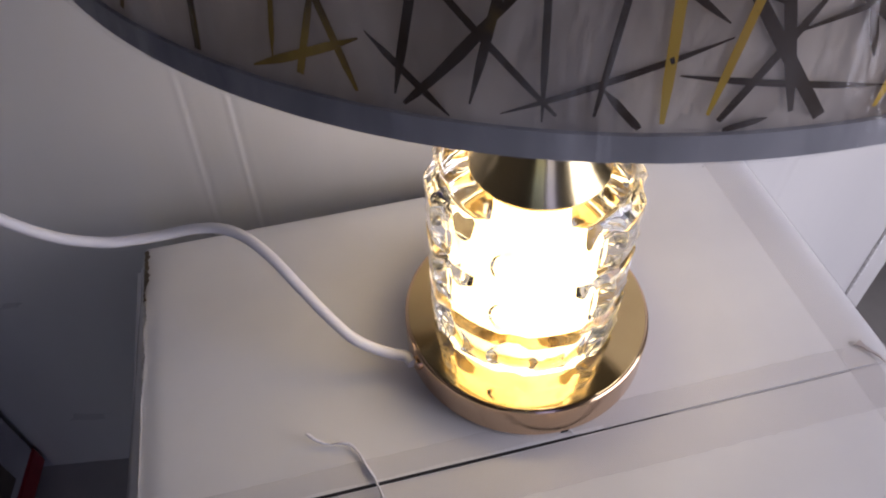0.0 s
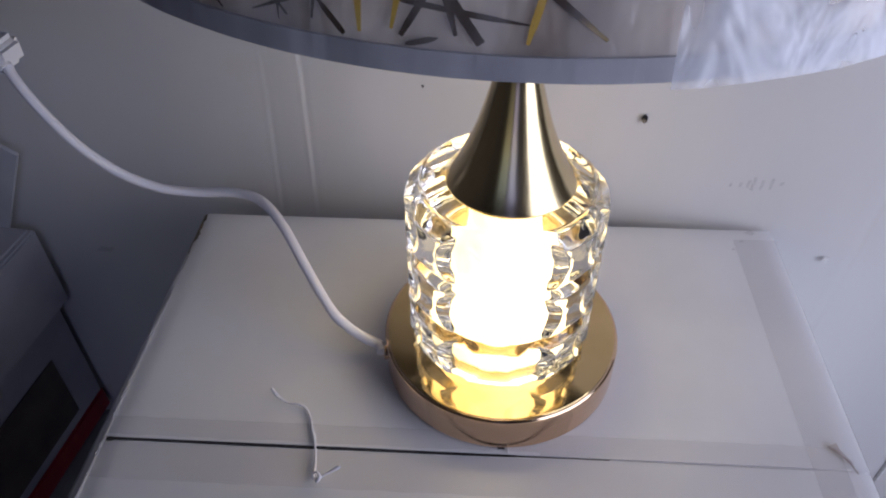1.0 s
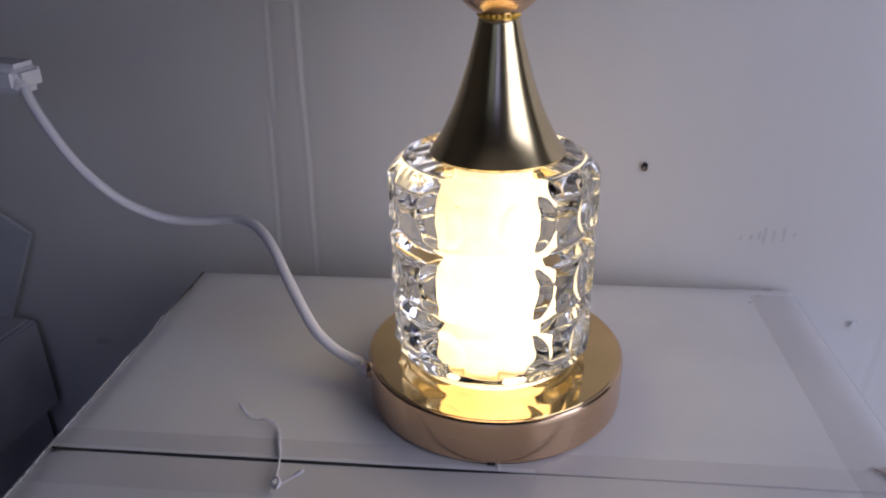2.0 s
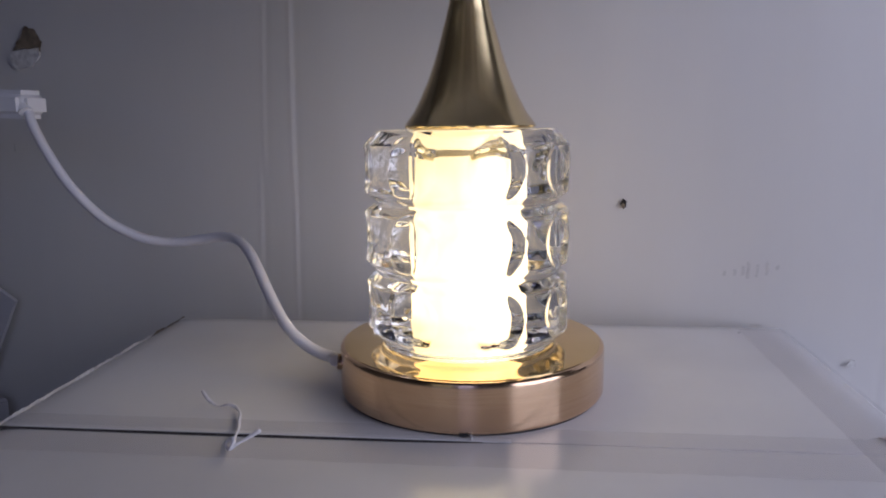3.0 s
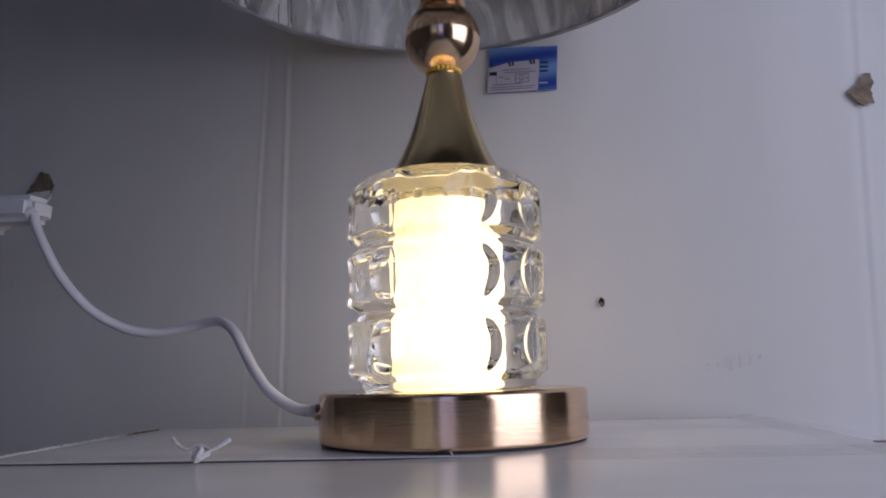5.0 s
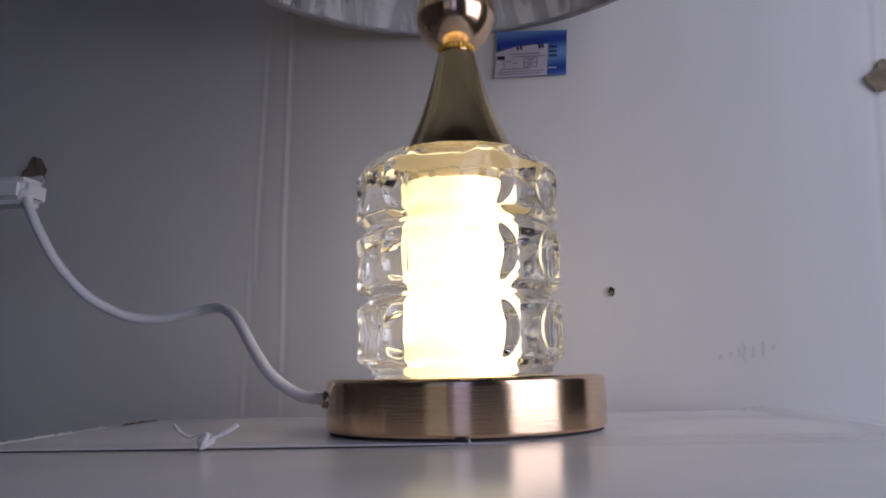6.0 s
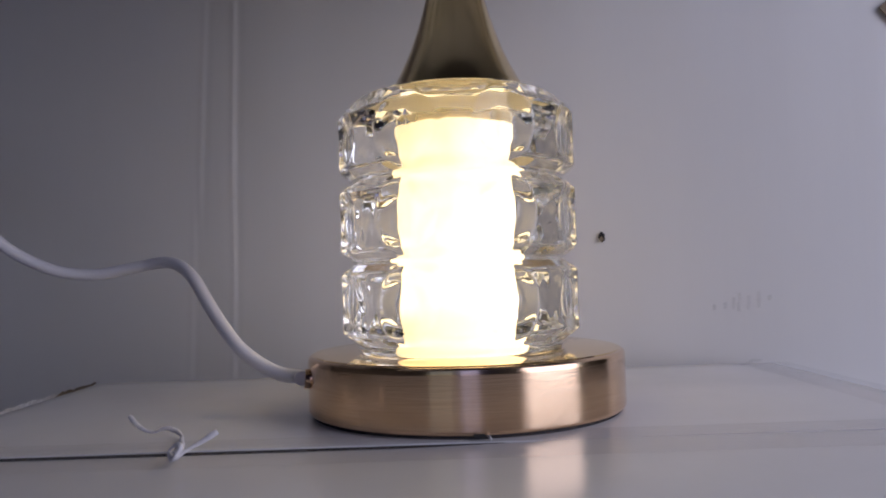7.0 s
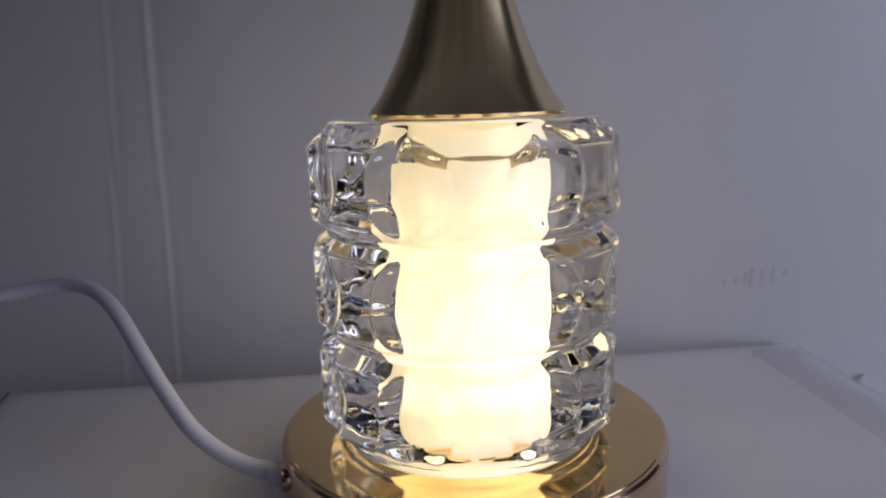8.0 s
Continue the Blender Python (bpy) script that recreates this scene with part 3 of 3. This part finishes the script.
def pressed_glass():
    """Thick pressed glass vessel: three rows of eight hourglass faces with oval thumbprint hollows between them, a smooth bore inside."""
    cols, na, rows, nz = 8, 56, 3, 28
    z0, pitch, r_in = 0.0258, 0.0303, 0.0166
    first = radians(-85)
    half = math.pi / cols
    def sm(t):
        t = max(0.0, min(1.0, t))
        return t * t * (3 - 2 * t)
    def radius(a, z):
        k = (z - z0) / pitch
        row = min(max(math.floor(k), 0), rows - 1)
        w = max(-1.0, min(1.0, (k - row) * 2 - 1))          # height within the row, -1 to 1
        q = (a - first + half) / (2 * half)
        cell = math.floor(q) % cols + 31 * row
        d = ((q % 1.0) * 2 - 1) * half                       # angle from the middle of the facet
        wob = noise.noise(Vector((cell * 1.7, 0.4, 0)))
        e = half - abs(d) + 0.010 * noise.noise(Vector((cell * 2.3, w * 1.4, math.copysign(1.0, d))))
        # hourglass face in the middle of the cell
        face = 0.0450 / math.cos(d * 0.6) + 0.0002 * wob
        # oval thumbprint hollow over each corner between two faces
        wide = half * (0.10 + 0.56 * max(0.0, 1 - abs(w / 0.90) ** 2.2))
        deep = (0.0034 + 0.0006 * noise.noise(Vector((cell * 0.9, 2.0, 0)))) * min(1.0, wide / (0.5 * half))
        hollow = deep * max(0.0, 1 - (e / wide) ** 2)
        # chamfers towards the joints between rows
        top = row == rows - 1 and w > 0
        cut = max(0.0, (abs(w) - (0.58 if top else 0.70)) / (0.42 if top else 0.30))
        core = 0.0396 if not top else 0.0392
        r = face - hollow
        r += (core - r) * min(1.0, cut) ** 1.15
        rip = 0.00012 * noise.noise(Vector((math.cos(a) * 11, math.sin(a) * 11, z * 260)))
        return r + rip
    bm = bmesh.new()
    n = cols * na
    rings = []
    def ring(fn, z):
        rings.append([bm.verts.new((GC[0] + fn(2 * math.pi * i / n) * math.cos(2 * math.pi * i / n), GC[1] + fn(2 * math.pi * i / n) * math.sin(2 * math.pi * i / n), z)) for i in range(n)])
    ring(lambda a: r_in, 0.0226)
    ring(lambda a: 0.0372, 0.0226)
    ring(lambda a: 0.0390, 0.0232)
    ring(lambda a: 0.0399, 0.0244)
    for j in range(rows * nz + 1):
        z = z0 + pitch * rows * j / (rows * nz)
        ring(lambda a, z=z: radius(a, z), z)
    top = z0 + pitch * rows
    ring(lambda a: 0.0386, top + 0.0006)
    ring(lambda a: 0.0368, top + 0.0008)
    ring(lambda a: 0.0300, top + 0.0006)
    ring(lambda a: 0.0235, top + 0.0004)
    ring(lambda a: 0.0100, top + 0.0004)
    split = len(rings)
    ring(lambda a: 0.0080, 0.1110)
    ring(lambda a: r_in - 0.002, 0.1105)
    ring(lambda a: r_in, 0.1088)
    for k, (a, b) in enumerate(zip(rings, rings[1:] + rings[:1])):
        if k == split - 1:      # solid top: cap outside and inside
            bm.faces.new(a)
            bm.faces.new(b[::-1])
            continue
        for i in range(n):
            j = (i + 1) % n
            bm.faces.new((a[i], a[j], b[j], b[i]))
    return bm


def table_lamp():
    th = tagged(empty("table_lamp"), "lit table lamp with gold base, pressed glass body and grey shade", "lamp")
    # base
    base = part("base", lathe([(0, 0.0010), (0.0588, 0.0010), (0.0596, 0.0014), (0.06, 0.0022), (0.06, 0.0026), (0.06, 0.0030), (0.06, 0.0192), (0.06, 0.0196), (0.06, 0.0200), (0.0597, 0.0212), (0.0590, 0.0219), (0.0578, 0.0222), (0.0, 0.0222)], 160), ROSE_SIDE, th, "round polished rose gold base", True, 30)
    part("rubber_foot", lathe([(0, -0.0006), (0.0578, -0.0006), (0.0584, 0.0), (0.0584, 0.0012), (0, 0.0012)], 96), RUBBER_AND_SHADE, base, "black rubber pad", True, 30)
    part("cable_gland", tube_bm([Vector((-0.0548, -0.0222, 0.0140)), Vector((-0.0560, -0.0227, 0.0142)), Vector((-0.0570, -0.0231, 0.0143))], 0.0036, 16), ROSE, base, "small metal cable gland", True, 40)
    part("base_plate", lathe([(0, 0.0221), (0.0582, 0.0221), (0.0580, 0.0224), (0.0572, 0.0225), (0, 0.0225)], 128), ROSE_GLOW, base, "polished top plate, lamp glow tinted into its gold", True, 30)
    notch = pose(0, 0, 0, 0, 0, -81)
    part("wire_slot", box_bm(0.0588, 0.0601, -0.0018, 0.0018, 0.0004, 0.0019, 0.0003, 1, notch), RUBBER_AND_SHADE, base, "small dark slot in the rim")
    part("slot_clip", tube_bm([notch @ Vector(p) for p in ((0.0590, 0.0024, 0.0012), (0.0608, 0.0032, 0.0010), (0.0622, 0.0034, 0.0006))], 0.0004, 8), PLASTIC, base, "", True)
    # glass and glow
    vessel = part("glass_body", pressed_glass(), GLASS, th, "thick clear pressed glass with rows of bosses", True)
    vessel.visible_shadow = False
    part("light_tube", lathe([(0, 0.0230), (0.0156, 0.0230), (0.0169, 0.0245), (0.0169, 0.1058), (0.0158, 0.1070), (0, 0.1072)], 64, GC), GLOW, vessel, "glowing warm frosted tube", True, 40)
    # cone
    part("cone", lathe([(0, 0.1176), (0.0277, 0.1176), (0.0286, 0.118), (0.0287, 0.1188), (0.0279, 0.12), (0.0247, 0.1243), (0.0214, 0.1306), (0.0182, 0.1377), (0.0155, 0.1452), (0.0132, 0.1525), (0.0114, 0.1592), (0.0098, 0.165), (0.0086, 0.17), (0.0084, 0.1716), (0.0079, 0.1722), (0, 0.1722)], 128), BRASS, th, "polished pale brass flared cone", True, 35)
    # pale disc added to brighten the glass below the cone
    part("bright_disc", lathe([(0, 0.1166), (0.0262, 0.1166), (0.0270, 0.1172), (0.0270, 0.1180), (0, 0.1180)], 96), GLOW_FILL, th, "added pale disc that brightens the glass under the cone", True, 30)
    # beaded collar, its gold saturated in place of lamp glow
    bm = lathe([(0, 0.1720), (0.0074, 0.1720), (0.0074, 0.1752), (0, 0.1752)], 48)
    for k in range(22):
        a = 2 * math.pi * k / 22
        bmesh.ops.create_icosphere(bm, subdivisions=2, radius=0.00125, matrix=pose(0.0076 * math.cos(a), 0.0076 * math.sin(a), 0.1737))
    part("beaded_collar", bm, BEAD, th, "beaded gold collar, lamp glow put into its colour", True, 40)
    # ball
    zc, rb = 0.1905, 0.0186
    part("ball", lathe([(0, zc - rb * 0.93)] + [(rb * math.cos(radians(q)), zc + rb * math.sin(radians(q))) for q in range(-68, 69, 4)] + [(0, zc + rb * 0.94)], 128), ROSE, th, "polished rose gold ball", True, 30)
    part("ring", lathe([(0.0095 + 0.0022 * math.cos(radians(q)), 0.2083 + 0.0017 * math.sin(radians(q))) for q in range(0, 360, 20)], 96, closed=True), ROSE, th, "", True)
    part("neck", lathe([(0, 0.2070), (0.0092, 0.2070), (0.0093, 0.2105), (0.0100, 0.2125), (0.0117, 0.2160), (0.0145, 0.2215), (0.0172, 0.2262), (0.0200, 0.2320), (0.0212, 0.2352), (0.0205, 0.2375), (0.0150, 0.2390), (0, 0.2390)], 96), ROSE, th, "polished rose gold cup", True, 35)
    part("socket", lathe([(0, 0.2385), (0.0125, 0.2385), (0.0125, 0.2550), (0.0150, 0.2565), (0.0150, 0.2850), (0.0130, 0.2870), (0, 0.2870)], 48), PLASTIC, th, "white lamp holder", True, 35)
    # shade
    zb, zt, rb2, rt = 0.2451, 0.415, 0.1377, 0.116
    tilt = Matrix.Translation((-0.0012, -0.0007, 0)) @ Matrix(((1, 0, 0, 0), (0, 1, 0, 0), (-0.0042, 0.0114, 1, 0), (0, 0, 0, 1)))
    def wall_r(z):
        return rb2 + (rt - rb2) * (z - zb) / (zt - zb)
    def sheet(r_off0, r_off1, za, zc2, n=180, waves=0.0, seed=0, a0=0.0, a1=2 * math.pi, nz=8):
        bm = bmesh.new()
        full = a1 - a0 > 6.28
        cnt = n if full else n + 1
        def grid(off, w):
            return [[bm.verts.new(((wall_r(z) + off + w * noise.noise(Vector((9 * math.cos(a), 9 * math.sin(a), z * 9 + seed)))) * math.cos(a), (wall_r(z) + off + w * noise.noise(Vector((9 * math.cos(a), 9 * math.sin(a), z * 9 + seed)))) * math.sin(a), z))
                     for z in (za + (zc2 - za) * j / nz for j in range(nz + 1))] for a in (a0 + (a1 - a0) * i / n for i in range(cnt))]
        g = grid(r_off0, waves)
        two = r_off1 is not None
        h = grid(r_off1, waves) if two else None
        for i in range(n):
            k = (i + 1) % cnt
            for j in range(nz):
                bm.faces.new((g[i][j], g[k][j], g[k][j + 1], g[i][j + 1]))
                if two:
                    bm.faces.new((h[i][j], h[i][j + 1], h[k][j + 1], h[k][j]))
            if two:
                for j in (0, nz):
                    bm.faces.new((g[i][j], h[i][j], h[k][j], g[k][j]))
        bmesh.ops.transform(bm, matrix=tilt, verts=bm.verts)
        return bm
    shade = part("shade", sheet(0.0, -0.0012, zb, zt), FABRIC, th, "grey sheer fabric drum shade", True, 60)
    part("liner", sheet(-0.0016, -0.0024, zb + 0.001, zt - 0.001), LINER, shade, "white inner liner", True, 60)
    part("bottom_trim", sheet(0.0008, -0.0030, zb - 0.0010, zb + 0.0036, nz=3), TRIM, shade, "grey satin edging", True, 60)
    part("top_trim", sheet(0.0008, -0.0030, zt - 0.0085, zt + 0.0012, nz=3), TRIM, shade, "grey satin edging", True, 60)
    # foil lines laid criss-cross on the fabric
    rng = random.Random(12)
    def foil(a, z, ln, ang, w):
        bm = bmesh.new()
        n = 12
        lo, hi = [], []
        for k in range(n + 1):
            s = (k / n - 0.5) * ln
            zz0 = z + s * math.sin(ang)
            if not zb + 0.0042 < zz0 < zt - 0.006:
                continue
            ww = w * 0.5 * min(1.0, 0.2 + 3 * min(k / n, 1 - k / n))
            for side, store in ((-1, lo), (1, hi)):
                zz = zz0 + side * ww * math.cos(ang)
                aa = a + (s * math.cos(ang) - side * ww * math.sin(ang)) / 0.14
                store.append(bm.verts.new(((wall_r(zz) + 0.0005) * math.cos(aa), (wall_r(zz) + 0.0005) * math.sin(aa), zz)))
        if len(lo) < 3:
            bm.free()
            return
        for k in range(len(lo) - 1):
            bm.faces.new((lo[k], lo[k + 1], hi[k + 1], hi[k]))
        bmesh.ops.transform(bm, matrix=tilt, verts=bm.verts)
        part("foil_line", bm, FOIL_GLINT if rng.random() < 0.13 else FOIL, shade)
    # crossing front lines, placed to fit the camera's view: degrees round, height over the rim, length, slope
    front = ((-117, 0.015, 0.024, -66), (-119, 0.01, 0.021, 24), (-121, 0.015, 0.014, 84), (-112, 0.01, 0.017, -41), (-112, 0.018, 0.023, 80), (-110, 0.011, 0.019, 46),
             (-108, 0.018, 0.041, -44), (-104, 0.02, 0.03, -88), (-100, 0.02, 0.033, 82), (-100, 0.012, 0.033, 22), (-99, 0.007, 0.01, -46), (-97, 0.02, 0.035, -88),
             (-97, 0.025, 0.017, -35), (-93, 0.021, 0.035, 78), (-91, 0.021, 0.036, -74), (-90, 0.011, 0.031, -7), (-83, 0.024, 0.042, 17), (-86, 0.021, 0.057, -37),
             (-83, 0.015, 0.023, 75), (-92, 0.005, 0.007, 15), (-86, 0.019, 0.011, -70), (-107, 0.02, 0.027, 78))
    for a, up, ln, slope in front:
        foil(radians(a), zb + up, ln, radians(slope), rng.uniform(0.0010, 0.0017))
    for k in range(240):
        a = -math.pi / 2 + rng.uniform(-1.4, 1.4) if k < 180 else rng.uniform(0, 2 * math.pi)
        z = rng.uniform(zb + 0.004, zb + 0.09)
        steep = rng.random() < 0.68
        ang = radians(rng.choice((-1, 1)) * rng.uniform(48, 88)) if steep else radians(rng.choice((-1, 1)) * rng.uniform(8, 40))
        ln, wide = rng.uniform(0.025, 0.06), rng.uniform(0.0010, 0.0019)
        if radians(-126) < a < radians(-70) and z - ln * 0.5 * abs(math.sin(ang)) < zb + 0.033:
            continue
        foil(a, z, ln, ang, wide)
    w1 = part("plastic_wrap", sheet(0.0018, None, zb - 0.0005, zt, 240, 0.0008, 3), FILM, shade, "thin crinkled plastic wrap with painted white sheen", True)
    w2 = part("plastic_wrap", sheet(0.0030, None, zb - 0.001, zt, 90, 0.0012, 7, radians(-73.5), radians(20)), FILM_WHITE, shade, "doubled crinkled clear plastic wrap", True)
    w3 = part("plastic_wrap", sheet(-0.0042, None, zb, zt, 240, 0.0012, 9), FILM_IN, shade, "thin crinkled plastic wrap with painted white sheen", True)
    for w in (w1, w2, w3):
        w.visible_shadow = False
    # spider that carries the shade
    part("harp_ring", lathe([(0.0162 + 0.002 * math.cos(radians(q)), 0.2790 + 0.002 * math.sin(radians(q))) for q in range(0, 360, 30)], 48, closed=True), RUBBER_AND_SHADE, shade, "", True)
    for k in range(3):
        a = 2 * math.pi * k / 3 + 0.5
        end = tilt @ Vector((0.1226 * math.cos(a), 0.1226 * math.sin(a), 0.350))
        part("spider_arm", tube_bm([Vector((0.0165 * math.cos(a), 0.0165 * math.sin(a), 0.279)), Vector((0.03 * math.cos(a), 0.03 * math.sin(a), 0.281)), end], 0.0014, 8), RUBBER_AND_SHADE, shade, "", True)
    return th


table_lamp()

# ------------------------------------------------------------------ cable, plug and socket
CABLE_PTS = [(-0.0582, -0.023, 0.0145), (-0.0609, -0.0186, 0.0146), (-0.0682, -0.0165, 0.0153), (-0.0773, -0.0144, 0.019), (-0.0872, -0.0105, 0.0251),
             (-0.098, -0.0017, 0.0335), (-0.1081, 0.0072, 0.0428), (-0.1192, 0.0174, 0.0529), (-0.129, 0.0254, 0.0582), (-0.1382, 0.0311, 0.0602),
             (-0.148, 0.0348, 0.0598), (-0.1597, 0.0366, 0.0581), (-0.1725, 0.0364, 0.0562), (-0.1854, 0.0348, 0.0564), (-0.1983, 0.0315, 0.0598),
             (-0.2157, 0.0276, 0.0701), (-0.2329, 0.0248, 0.0882), (-0.2469, 0.0253, 0.1082), (-0.2567, 0.0279, 0.1233), (-0.2612, 0.0319, 0.1304)]
cable = tagged(empty("power_cable"), "thin white power cable with a plug at its end", "cable")
part("cord", tube_bm(smooth_path(CABLE_PTS, 6), 0.0027, 12), CABLE, cable, "", True, 50)
plug = part("plug", box_bm(-0.0400, 0.0, -0.010, 0.012, -0.0080, 0.0080, 0.0042, 3, pose(-0.2580, 0.034, 0.1325, 0, 3, 0)), PLASTIC, cable, "white moulded plug", True, 40)
part("strain_relief", tube_bm([Vector((-0.2600, 0.0285, 0.1285)), Vector((-0.2640, 0.0310, 0.1335))], 0.0038, 12), PLASTIC, plug, "", True, 40)
outlet = tagged(empty("socket_block"), "white plastic socket block that holds the plug", "socket")
part("body", box_bm(-0.130, 0.0, -0.020, 0.022, -0.0115, 0.0115, 0.0045, 3, pose(-0.2985, 0.036, 0.1345, 0, 2, 0)), PLASTIC, outlet, "", True, 40)
part("bracket", box_bm(LEFT, -0.42, 0.030, 0.044, 0.127, 0.141, 0.002, 1), PLASTIC, outlet)

# ------------------------------------------------------------------ loose thread on the carton
THREAD = [(-0.1098, -0.0496, 0.0060), (-0.1050, -0.0525, 0.0032), (-0.0996, -0.0540, 0.0016), (-0.0945, -0.0545, 0.0030), (-0.0902, -0.0553, 0.0022), (-0.0862, -0.0595, 0.0014), (-0.0828, -0.0667, 0.0014), (-0.0795, -0.0725, 0.0014),
          (-0.0771, -0.0785, 0.0016), (-0.0752, -0.0850, 0.0014), (-0.0738, -0.0905, 0.0016), (-0.0712, -0.0938, 0.0030), (-0.0700, -0.0925, 0.0052), (-0.0718, -0.0908, 0.0060), (-0.0738, -0.0915, 0.0040), (-0.0718, -0.0926, 0.0026), (-0.0695, -0.0915, 0.0040), (-0.0655, -0.0895, 0.0062), (-0.0615, -0.0875, 0.0088)]
tagged(part("thread", tube_bm(smooth_path(THREAD, 6), 0.0007, 8, lambda t: 1.0 + 0.25 * math.sin(40 * t)), COTTON, None, "", True), "loose white cotton thread lying on the carton", "thread")
